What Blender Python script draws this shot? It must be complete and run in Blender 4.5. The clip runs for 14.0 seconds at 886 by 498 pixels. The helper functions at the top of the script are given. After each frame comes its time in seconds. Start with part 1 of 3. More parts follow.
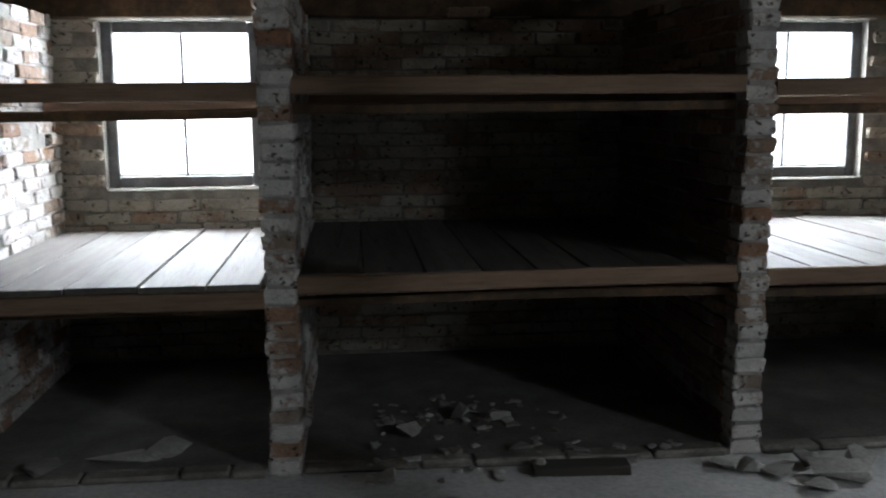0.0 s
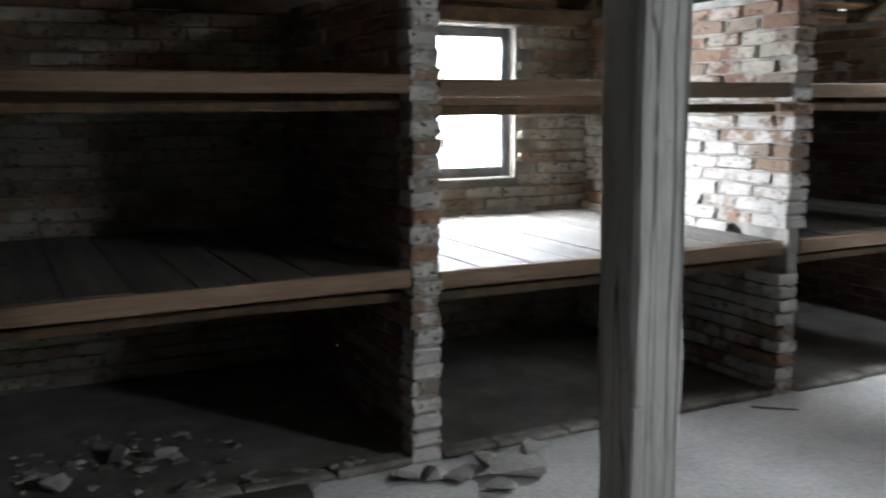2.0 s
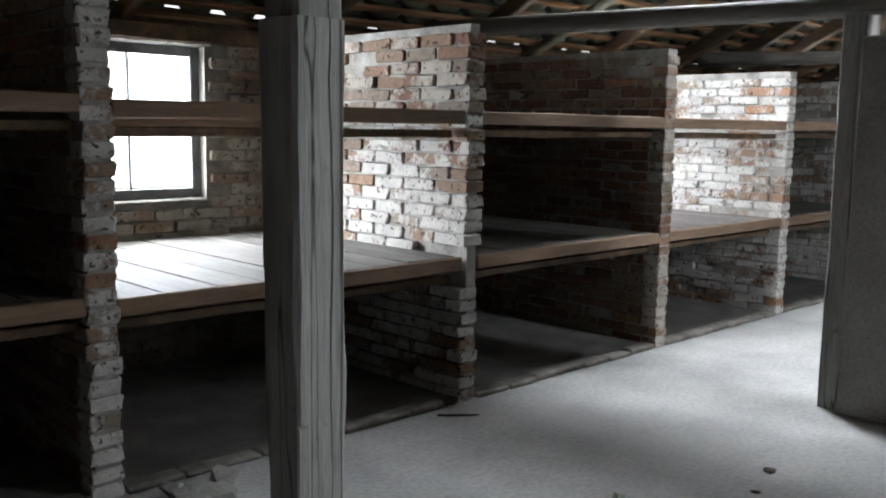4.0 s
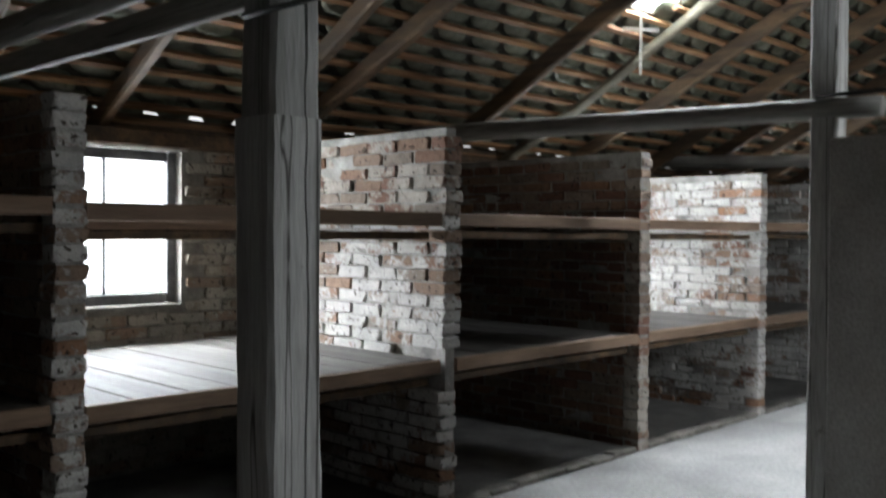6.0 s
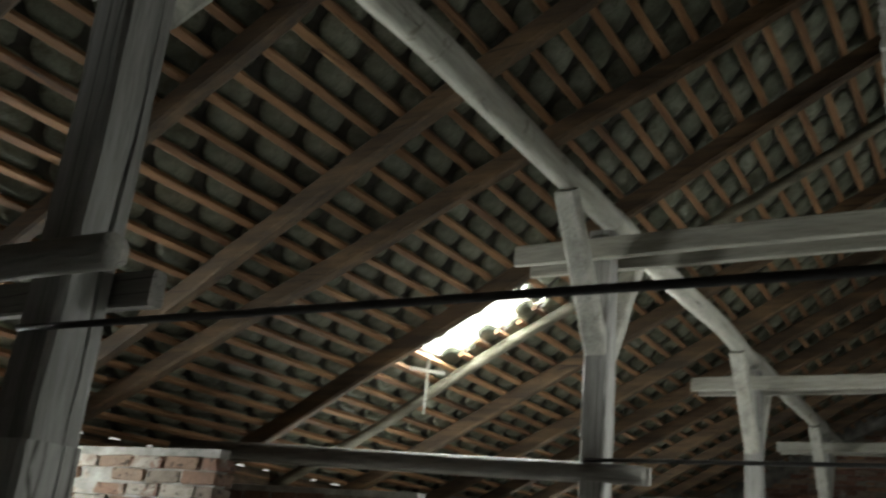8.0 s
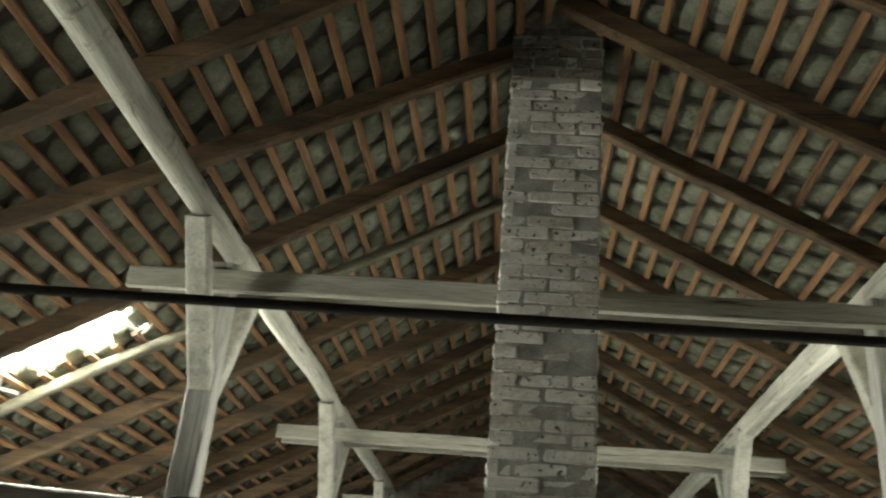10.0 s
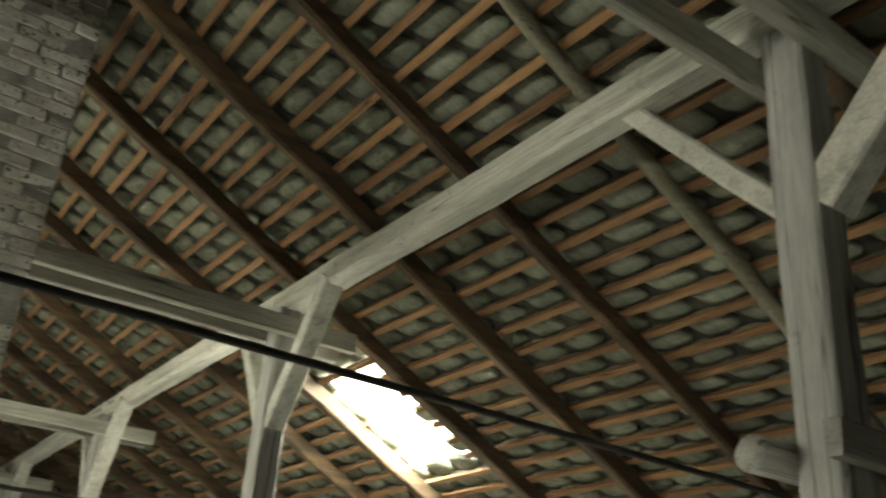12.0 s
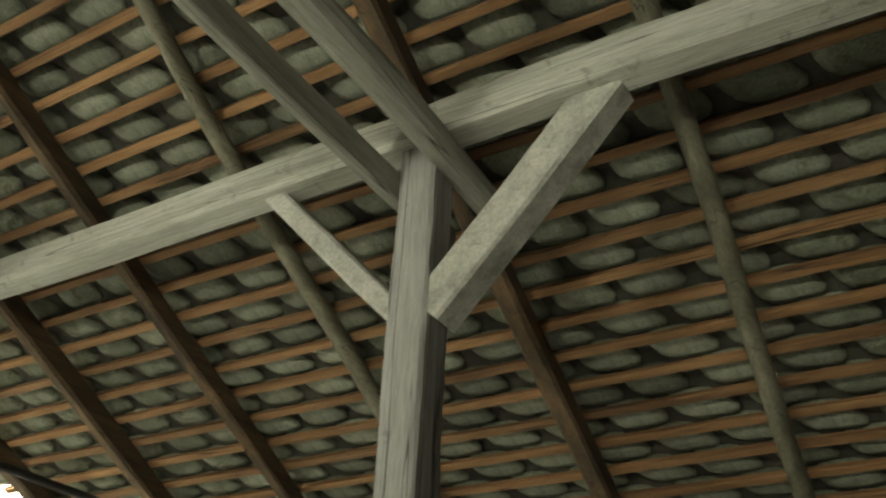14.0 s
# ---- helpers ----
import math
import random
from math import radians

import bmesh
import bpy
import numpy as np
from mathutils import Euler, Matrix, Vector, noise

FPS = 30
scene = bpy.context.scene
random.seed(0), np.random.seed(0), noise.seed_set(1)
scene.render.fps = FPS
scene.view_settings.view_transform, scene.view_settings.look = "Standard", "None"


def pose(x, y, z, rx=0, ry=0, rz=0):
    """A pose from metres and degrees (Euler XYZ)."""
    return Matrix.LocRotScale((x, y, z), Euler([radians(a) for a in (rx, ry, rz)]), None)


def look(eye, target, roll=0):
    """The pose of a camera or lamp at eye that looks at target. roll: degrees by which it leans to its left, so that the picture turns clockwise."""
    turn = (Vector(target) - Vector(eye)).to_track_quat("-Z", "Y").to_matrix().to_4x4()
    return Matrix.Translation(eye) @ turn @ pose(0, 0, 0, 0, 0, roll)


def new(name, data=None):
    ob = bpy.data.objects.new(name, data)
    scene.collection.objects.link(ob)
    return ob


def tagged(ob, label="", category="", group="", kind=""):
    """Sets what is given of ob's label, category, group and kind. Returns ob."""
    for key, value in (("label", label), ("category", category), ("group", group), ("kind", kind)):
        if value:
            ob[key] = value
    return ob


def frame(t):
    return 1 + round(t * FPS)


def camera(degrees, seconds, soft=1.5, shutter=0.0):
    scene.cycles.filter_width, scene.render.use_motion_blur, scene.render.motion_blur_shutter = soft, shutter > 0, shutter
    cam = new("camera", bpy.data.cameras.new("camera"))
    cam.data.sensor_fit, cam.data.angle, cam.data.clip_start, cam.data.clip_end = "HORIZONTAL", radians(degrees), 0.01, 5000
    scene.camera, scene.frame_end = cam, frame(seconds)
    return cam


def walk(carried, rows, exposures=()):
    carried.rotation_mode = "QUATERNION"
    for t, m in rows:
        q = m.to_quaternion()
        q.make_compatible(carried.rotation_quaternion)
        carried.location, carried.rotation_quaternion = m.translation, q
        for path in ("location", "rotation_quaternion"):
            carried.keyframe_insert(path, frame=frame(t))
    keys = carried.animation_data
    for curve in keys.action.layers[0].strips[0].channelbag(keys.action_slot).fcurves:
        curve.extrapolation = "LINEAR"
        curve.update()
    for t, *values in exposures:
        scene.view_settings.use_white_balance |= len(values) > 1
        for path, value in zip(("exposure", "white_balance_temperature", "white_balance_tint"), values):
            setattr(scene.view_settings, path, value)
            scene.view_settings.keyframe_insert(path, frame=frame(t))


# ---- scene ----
PATH = [
    (0, (-0.323, -0.467, 1.518), (-0.128, 1.499, 1.207), -0.5),
    (0.5, (-0.234, -0.427, 1.521), (0.061, 1.524, 1.196), 0.2),
    (1, (-0.146, -0.355, 1.513), (0.233, 1.584, 1.199), -0.4),
    (1.5, (-0.16, -0.259, 1.488), (0.386, 1.642, 1.187), 0.4),
    (2, (-0.233, -0.187, 1.501), (0.641, 1.586, 1.195), -0.3),
    (2.5, (-0.254, -0.183, 1.494), (0.86, 1.451, 1.197), 0.5),
    (3, (-0.213, -0.232, 1.522), (0.991, 1.336, 1.224), 0.5),
    (3.5, (-0.186, -0.293, 1.534), (1.125, 1.19, 1.247), 0.5),
    (3.7, (-0.173, -0.297, 1.53), (1.177, 1.151, 1.248), 0.5),
    (5.8, (-0.125, -0.269, 1.5), (1.306, 1.124, 1.398), 0.0),
    (6, (-0.131, -0.268, 1.502), (1.292, 1.137, 1.467), 0.4),
    (6.5, (-0.132, -0.252, 1.532), (1.261, 1.173, 1.708), 1.2),
    (7, (-0.126, -0.255, 1.556), (1.303, 1.1, 1.903), 2.2),
    (7.5, (-0.095, -0.208, 1.593), (1.423, 0.986, 2.113), 4.1),
    (8, (-0.115, -0.241, 1.596), (1.482, 0.768, 2.252), 5.6),
    (8.2, (-0.126, -0.243, 1.6), (1.508, 0.677, 2.295), 5.9),
    (10.3, (-0.106, -0.013, 1.536), (1.708, 0.062, 2.374), 5.6),
    (10.5, (-0.115, 0.01, 1.525), (1.695, 0.004, 2.374), 5.9),
    (11, (-0.159, 0.076, 1.549), (1.619, -0.277, 2.395), 5.6),
    (11.5, (-0.208, 0.176, 1.535), (1.436, -0.58, 2.387), 4.9),
    (12, (-0.257, 0.197, 1.523), (1.25, -0.796, 2.385), 4.7),
    (12.5, (-0.294, 0.236, 1.564), (1.041, -0.956, 2.456), 4.1),
    (13, (-0.338, 0.202, 1.57), (0.848, -1.1, 2.519), 4.0),
    (13.5, (-0.297, 0.177, 1.544), (0.72, -1.211, 2.563), 3.0),
    (14, (-0.3, 0.151, 1.531), (0.6, -1.288, 2.59), 2.9),
]
cam = camera(51.5, 14.0, soft=2.0, shutter=0.4)
walk(cam, [(t, look(eye, target, roll)) for t, eye, target, roll in PATH],
     exposures=[(0, -1.2, 6200, 10), (1.0, -0.7, 6250, 10), (2.1, -0.5, 6300, 10), (2.7, -0.7, 6300, 10), (3.5, -0.95, 6300, 10), (6.5, -1.4, 6300, 9), (7.5, -1.5, 6700, 7), (8.2, -1.35, 7000, 3), (10.3, -0.4, 7800, 0), (11.0, -0.3, 8000, 0), (11.5, -0.6, 8200, -1), (12.5, -0.6, 8250, -1), (13.5, -0.55, 8350, -2), (14.0, -0.2, 8500, -3)])

# ---- light: an overcast day seen through small windows and a few glass tiles ----
world = bpy.data.worlds.new("overcast_sky")
scene.world = world
world.use_nodes = True
sky = world.node_tree.nodes.new("ShaderNodeTexSky")
sky.sky_type = "NISHITA"
sky.sun_disc = False
sky.sun_elevation = radians(48)
sky.sun_rotation = radians(20)
sky.air_density, sky.dust_density = 1.0, 6.0
background = world.node_tree.nodes["Background"]
background.inputs["Strength"].default_value = 0.15
pale = world.node_tree.nodes.new("ShaderNodeHueSaturation")
pale.inputs["Saturation"].default_value = 0.04
pale.inputs["Value"].default_value = 2.4
world.node_tree.links.new(sky.outputs[0], pale.inputs["Color"])
world.node_tree.links.new(pale.outputs[0], background.inputs[0])
sun = new("sun", bpy.data.lights.new("sun", "SUN"))
sun.data.energy, sun.data.angle, sun.data.color = 1.2, radians(25), (1.0, 0.96, 0.9)
sun.matrix_basis = look((0, 0, 30), (-6.6, -18.0, 8.5))


def sky_lamp(name, at, towards, wide, high, watts):
    lamp = new(name, bpy.data.lights.new(name, "AREA"))
    lamp.data.shape, lamp.data.size, lamp.data.size_y, lamp.data.energy = "RECTANGLE", wide, high, watts
    lamp.data.color = (0.93, 0.97, 1.0)
    lamp.matrix_basis = look(at, towards)
    return lamp


# ---- plan, in metres: x along the building, y towards the long window wall ----
W, F = 4.97, 3.19            # inner face of the window wall, front of the bunks
YR, ZR, K = -0.17, 5.07, 0.535  # ridge and slope (top of the rafters)
SOUTH = 2 * YR - W           # the opposite long wall
X0, X1 = -9.0, 14.6          # gable walls
PARTS = [-4.0, -2.035, -0.617, 1.36, 3.435, 5.37, 7.17, 9.15, 11.1, 13.05]
Z1, Z2 = 0.822, 1.615          # tops of the two sleeping platforms
COURSE, BRICK = 0.0725, 0.262
TRUSS_X = [1.09, 4.88, 8.72, 12.6]
YL, YS = 1.76, -2.08         # purlins
ANG = math.atan(K)


# ---- helpers ----
def part(name, bm, material, parent, label="", smooth=False):
    me = bpy.data.meshes.new(name)
    bm.to_mesh(me)
    bm.free()
    me.materials.append(material)
    if smooth:
        for poly in me.polygons:
            poly.use_smooth = True
    ob = new(name, me)
    ob.parent = parent
    if label:
        tagged(ob, label=label)
    return ob


def thing(name, bm, material, label, category, group="", kind="", smooth=False):
    return tagged(part(name, bm, material, None, smooth=smooth), label, category, group, kind)


def empty(name, label, category, group="", kind=""):
    ob = new(name)
    ob.empty_display_size = 0.1
    return tagged(ob, label, category, group, kind)


def add_box(bm, lo, hi, m=None):
    lo, hi = Vector(lo), Vector(hi)
    mat = Matrix.Translation((lo + hi) / 2) @ Matrix.Diagonal((*(hi - lo), 1))
    return bmesh.ops.create_cube(bm, size=1, matrix=(m @ mat) if m else mat)["verts"]


def box(lo, hi, bevel=0.0, m=None):
    bm = bmesh.new()
    add_box(bm, lo, hi, m)
    if bevel:
        bmesh.ops.bevel(bm, geom=bm.edges[:], offset=bevel, segments=1, affect="EDGES", profile=0.5)
    return bm


def frame_of(p0, p1, up=(0, 0, 1)):
    """Axes of a beam from p0 to p1: along, side, up."""
    a = (Vector(p1) - Vector(p0)).normalized()
    s = a.cross(Vector(up)).normalized()
    return a, s, s.cross(a)


def beam(p0, p1, wide, high, seed=0, rough=0.006, step=0.25, chamfer=0.012, up=(0, 0, 1), taper=0.0):
    """A hewn timber: an octagonal section with worn corners that wanders a little along its length."""
    rng = random.Random(seed)
    a, s, u = frame_of(p0, p1, up)
    p0 = Vector(p0)
    length = (Vector(p1) - p0).length
    n = max(2, int(length / step))
    bm = bmesh.new()
    rings = []
    w, h, c = wide / 2, high / 2, chamfer
    section = [(w, -h + c), (w, h - c), (w - c, h), (-w + c, h), (-w, h - c), (-w, -h + c), (-w + c, -h), (w - c, -h)]
    for i in range(n + 1):
        f = i / n
        k = 1 - taper * f
        off = Vector((noise.noise((seed * 3.1, f * length * 0.9, 0)), noise.noise((seed * 1.7, f * length * 0.9, 5)))) * rough * 2
        ring = []
        for x, y in section:
            jx, jy = rng.uniform(-rough, rough) * 0.5, rng.uniform(-rough, rough) * 0.5
            ring.append(bm.verts.new(p0 + a * (f * length) + s * (x * k + off.x + jx) + u * (y * k + off.y + jy)))
        rings.append(ring)
    for r, q in zip(rings, rings[1:]):
        for i in range(8):
            bm.faces.new((r[i], r[(i + 1) % 8], q[(i + 1) % 8], q[i]))
    bm.faces.new(rings[0][::-1])
    bm.faces.new(rings[-1])
    bmesh.ops.recalc_face_normals(bm, faces=bm.faces[:])
    return bm


def log(p0, p1, r0, r1, seed=0, rough=0.008, sides=14, step=0.18):
    """A peeled pole, not quite straight and not quite round."""
    a, s, u = frame_of(p0, p1, (0, 0, 1) if abs((Vector(p1) - Vector(p0)).normalized().z) < 0.9 else (1, 0, 0))
    p0 = Vector(p0)
    length = (Vector(p1) - p0).length
    n = max(2, int(length / step))
    bm = bmesh.new()
    rings = []
    for i in range(n + 1):
        f = i / n
        r = r0 + (r1 - r0) * f
        bend = (Vector((noise.noise((seed * 2.3, f * length * 0.6, 1)), noise.noise((seed * 5.1, f * length * 0.6, 7)))) * rough * 4)
        ring = []
        for j in range(sides):
            t = 2 * math.pi * j / sides
            rr = r + noise.noise((math.cos(t) * 1.3 + seed, math.sin(t) * 1.3, f * length * 1.7)) * rough
            ring.append(bm.verts.new(p0 + a * (f * length) + s * (math.cos(t) * rr + bend.x) + u * (math.sin(t) * rr + bend.y)))
        rings.append(ring)
    for r, q in zip(rings, rings[1:]):
        for j in range(sides):
            bm.faces.new((r[j], r[(j + 1) % sides], q[(j + 1) % sides], q[j]))
    bm.faces.new(rings[0][::-1])
    bm.faces.new(rings[-1])
    bmesh.ops.recalc_face_normals(bm, faces=bm.faces[:])
    return bm


# ---- materials ----
def nodes_of(name):
    m = bpy.data.materials.new(name)
    m.use_nodes = True
    return m, m.node_tree.nodes, m.node_tree.links, m.node_tree.nodes["Principled BSDF"]


def noise_node(nodes, links, scale, detail=6.0, rough=0.6, stretch=None, coords="Object", distort=0.0):
    tc = nodes.new("ShaderNodeTexCoord")
    n = nodes.new("ShaderNodeTexNoise")
    n.inputs["Scale"].default_value = scale
    n.inputs["Detail"].default_value = detail
    n.inputs["Roughness"].default_value = rough
    n.inputs["Distortion"].default_value = distort
    if stretch:
        mp = nodes.new("ShaderNodeMapping")
        mp.inputs["Scale"].default_value = stretch
        links.new(tc.outputs[coords], mp.inputs[0])
        links.new(mp.outputs[0], n.inputs[0])
    else:
        links.new(tc.outputs[coords], n.inputs[0])
    return n


def ramp(nodes, links, source, stops):
    r = nodes.new("ShaderNodeValToRGB")
    r.color_ramp.elements[0].position, r.color_ramp.elements[0].color = stops[0][0], (*stops[0][1], 1)
    r.color_ramp.elements[1].position, r.color_ramp.elements[1].color = stops[-1][0], (*stops[-1][1], 1)
    for p, c in stops[1:-1]:
        r.color_ramp.elements.new(p).color = (*c, 1)
    links.new(source, r.inputs[0])
    return r


def mix(nodes, links, fac, a, b, mode="MIX"):
    n = nodes.new("ShaderNodeMix")
    n.data_type, n.blend_type = "RGBA", mode
    for value, socket in ((fac, n.inputs[0]), (a, n.inputs[6]), (b, n.inputs[7])):
        if isinstance(value, (int, float)):
            socket.default_value = value
        elif isinstance(value, tuple):
            socket.default_value = (*value, 1)
        else:
            links.new(value, socket)
    return n.outputs[2]


def bump(nodes, links, bsdf, height, strength=0.4, distance=0.01):
    b = nodes.new("ShaderNodeBump")
    b.inputs["Strength"].default_value = strength
    b.inputs["Distance"].default_value = distance
    links.new(height, b.inputs["Height"])
    links.new(b.outputs[0], bsdf.inputs["Normal"])


def surface(name, dark, mid, light, scale=6.0, fine=60.0, rough=0.85, relief=0.35, stretch=None, coords="Object", vary=0.0, stain=None, cracks=0.0):
    m, nodes, links, bsdf = nodes_of(name)
    big = noise_node(nodes, links, scale, 5, 0.6, stretch, coords)
    small = noise_node(nodes, links, fine, 4, 0.65, stretch, coords)
    base = ramp(nodes, links, big.outputs[0], [(0.3, dark), (0.5, mid), (0.72, light)]).outputs[0]
    grain = ramp(nodes, links, small.outputs[0], [(0.3, (0.62, 0.62, 0.62)), (0.6, (1.0, 1.0, 1.0))]).outputs[0]
    colour = mix(nodes, links, 0.8, base, grain, "MULTIPLY")
    if stain:
        spots = noise_node(nodes, links, stain[1], 7, 0.7, None, coords, 0.6)
        mask = ramp(nodes, links, spots.outputs[0], [(stain[2], (0, 0, 0)), (stain[2] + 0.12, (1, 1, 1))]).outputs[0]
        colour = mix(nodes, links, mask, colour, stain[0])
    if cracks:
        lines = noise_node(nodes, links, 7.0, 2, 0.4, tuple(v * (0.35 if v < 0.5 else 1.6) for v in stretch), coords, 0.05)
        split = ramp(nodes, links, lines.outputs[0], [(0.5 - cracks, (1, 1, 1)), (0.5, (0.12, 0.11, 0.1)), (0.5 + cracks, (1, 1, 1))]).outputs[0]
        colour = mix(nodes, links, 1.0, colour, split, "MULTIPLY")
    if vary:
        info = nodes.new("ShaderNodeObjectInfo")
        tone = ramp(nodes, links, info.outputs["Random"], [(0, (1 - vary,) * 3), (1, (1.0, 1.0, 1.0))]).outputs[0]
        colour = mix(nodes, links, 1.0, colour, tone, "MULTIPLY")
    links.new(colour, bsdf.inputs["Base Color"])
    bsdf.inputs["Roughness"].default_value = rough
    bump(nodes, links, bsdf, small.outputs[0], relief, 0.008)
    return m


def wood(name, dark, mid, light, axis, relief=0.5, stain=None, cracks=0.005):
    stretch = {"x": (0.08, 1, 1), "y": (1, 0.08, 1), "z": (1, 1, 0.08)}[axis]
    return surface(name, dark, mid, light, 9.0, 85.0, 0.82, relief, stretch, vary=0.25, stain=stain, cracks=cracks)


def limewashed(name, bare, wash, keep, single=0.22):
    """Brick under old flaking limewash: it comes off in patches that run over bricks and joints, some bricks keep less."""
    m, nodes, links, bsdf = nodes_of(name)
    info = nodes.new("ShaderNodeObjectInfo")
    island = nodes.new("ShaderNodeNewGeometry")

    def math_node(op, a, b, c=None):
        n = nodes.new("ShaderNodeMath")
        n.operation = op
        for value, socket in zip((a, b, c), n.inputs):
            if isinstance(value, (int, float)):
                socket.default_value = value
            elif value is not None:
                links.new(value, socket)
        return n.outputs[0]

    def by_place(scale, detail, rough, distort=0.0):
        n = nodes.new("ShaderNodeTexNoise")
        for key, value in (("Scale", scale), ("Detail", detail), ("Roughness", rough), ("Distortion", distort)):
            n.inputs[key].default_value = value
        links.new(island.outputs["Position"], n.inputs[0])
        return n.outputs[0]
    wrap = math_node("FRACT", math_node("ADD", info.outputs["Random"], island.outputs["Random Per Island"]), 0)
    patches = by_place(3.2, 3, 0.5, 0.3)
    flakes = by_place(21.0, 6, 0.7, 0.5)
    grain = by_place(120.0, 4, 0.7)
    cloud = by_place(5.0, 5, 0.65)
    brick_tone = ramp(nodes, links, wrap, bare).outputs[0]
    scorch = ramp(nodes, links, flakes, [(0.35, (0.6, 0.58, 0.56)), (0.62, (1.0, 1.0, 1.0))]).outputs[0]
    brick_tone = mix(nodes, links, 0.9, brick_tone, scorch, "MULTIPLY")
    wash_tone = ramp(nodes, links, cloud, [(0.3, tuple(c * 0.6 for c in wash)), (0.66, wash)]).outputs[0]
    level = math_node("MULTIPLY_ADD", wrap, single, math_node("MULTIPLY_ADD", patches, 0.55, math_node("MULTIPLY", flakes, 0.45)))
    mask = ramp(nodes, links, level, [(keep - 0.02, (1, 1, 1)), (keep + 0.05, (0, 0, 0))]).outputs[0]
    colour = mix(nodes, links, mask, brick_tone, wash_tone)
    dirt = ramp(nodes, links, grain, [(0.28, (0.5, 0.48, 0.45)), (0.55, (1.0, 1.0, 1.0))]).outputs[0]
    colour = mix(nodes, links, 0.75, colour, dirt, "MULTIPLY")
    pits = by_place(34.0, 2, 0.5)
    pock = ramp(nodes, links, pits, [(0.32, (0.16, 0.14, 0.12)), (0.385, (1.0, 1.0, 1.0))]).outputs[0]
    colour = mix(nodes, links, 1.0, colour, pock, "MULTIPLY")
    links.new(colour, bsdf.inputs["Base Color"])
    bsdf.inputs["Roughness"].default_value = 0.94
    height = math_node("MULTIPLY_ADD", grain, 0.35, math_node("ADD", math_node("MULTIPLY", mask, 0.25), math_node("MULTIPLY", flakes, 1.0)))
    bump(nodes, links, bsdf, height, 0.8, 0.012)
    return m


RED = [(0.0, (0.12, 0.06, 0.042)), (0.35, (0.20, 0.105, 0.072)), (0.6, (0.25, 0.16, 0.11)), (0.8, (0.24, 0.2, 0.165)), (1.0, (0.31, 0.17, 0.1))]
M_BRICK = limewashed("limewashed_brick", RED, (0.58, 0.565, 0.54), 0.64)
M_BRICK_WALL = limewashed("grey_limewashed_brick", [(0, (0.13, 0.095, 0.068)), (0.5, (0.19, 0.155, 0.12)), (1, (0.24, 0.165, 0.115))], (0.33, 0.31, 0.26), 0.64)
# gable brick; on two bunk partitions its dark tone stands in for shade
M_BRICK_BARE_SHADED = limewashed("bare_and_shaded_brick", RED, (0.4, 0.37, 0.34), 0.42)
M_CHIMNEY = limewashed("pale_chimney_brick", [(0, (0.4, 0.385, 0.34)), (0.5, (0.5, 0.48, 0.43)), (1, (0.58, 0.555, 0.5))], (0.74, 0.725, 0.68), 0.66)
M_SOOT = limewashed("sooty_chimney_brick", [(0, (0.07, 0.065, 0.055)), (0.5, (0.13, 0.12, 0.1)), (1, (0.22, 0.2, 0.17))], (0.3, 0.285, 0.25), 0.52)
M_MORTAR = surface("crumbling_lime_mortar", (0.09, 0.085, 0.075), (0.17, 0.16, 0.14), (0.28, 0.265, 0.235), 7, 90, 0.95, 0.6)
M_FLOOR = surface("worn_concrete", (0.29, 0.29, 0.285), (0.41, 0.41, 0.404), (0.54, 0.54, 0.53), 1.1, 38, 0.75, 0.25, stain=((0.2, 0.2, 0.195), 0.7, 0.6))
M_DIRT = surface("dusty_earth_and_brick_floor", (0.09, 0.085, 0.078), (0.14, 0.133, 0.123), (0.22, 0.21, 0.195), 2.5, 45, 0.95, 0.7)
M_PLASTER = surface("grey_flaking_plaster", (0.25, 0.24, 0.22), (0.34, 0.33, 0.31), (0.42, 0.41, 0.39), 2.2, 50, 0.9, 0.35, stain=((0.22, 0.13, 0.09), 2.0, 0.66))
M_TILE = surface("pale_concrete_roof_tile", (0.1, 0.11, 0.076), (0.195, 0.21, 0.155), (0.34, 0.355, 0.285), 5, 70, 0.92, 0.8, vary=0.5, stain=((0.1, 0.105, 0.065), 11.0, 0.52))
M_TILE_SHADE = surface("dark_tile_gap_shade", (0.02, 0.02, 0.015), (0.04, 0.039, 0.03), (0.075, 0.072, 0.055), 5, 60, 0.95, 0.4)
M_POST = wood("weathered_grey_post", (0.22, 0.215, 0.2), (0.36, 0.355, 0.335), (0.48, 0.475, 0.455), "z", stain=((0.12, 0.115, 0.1), 6.0, 0.62), cracks=0.012)
M_MORTAR_WASH = surface("limewashed_mortar", (0.16, 0.155, 0.145), (0.28, 0.27, 0.25), (0.44, 0.43, 0.4), 7, 90, 0.95, 0.6)
M_POLE = wood("mossy_pole_rafter", (0.07, 0.065, 0.042), (0.15, 0.138, 0.095), (0.26, 0.245, 0.18), "y")
M_BRICK_HALF = limewashed("half_bare_brick", RED, (0.42, 0.38, 0.33), 0.56, 0.3)
M_LOG_Y = wood("peeled_grey_log", (0.15, 0.14, 0.125), (0.25, 0.24, 0.215), (0.36, 0.35, 0.32), "y")
M_LOG_X = wood("pale_limewashed_purlin", (0.3, 0.295, 0.25), (0.48, 0.475, 0.41), (0.62, 0.61, 0.55), "x", stain=((0.17, 0.16, 0.12), 7.0, 0.58))
M_BRACE = surface("pale_grey_brace", (0.3, 0.295, 0.26), (0.46, 0.455, 0.4), (0.58, 0.575, 0.52), 9, 70, 0.85, 0.4, stain=((0.17, 0.16, 0.12), 8.0, 0.6))
M_COLLAR = wood("pale_collar_beam", (0.24, 0.23, 0.19), (0.37, 0.36, 0.31), (0.48, 0.47, 0.41), "y")
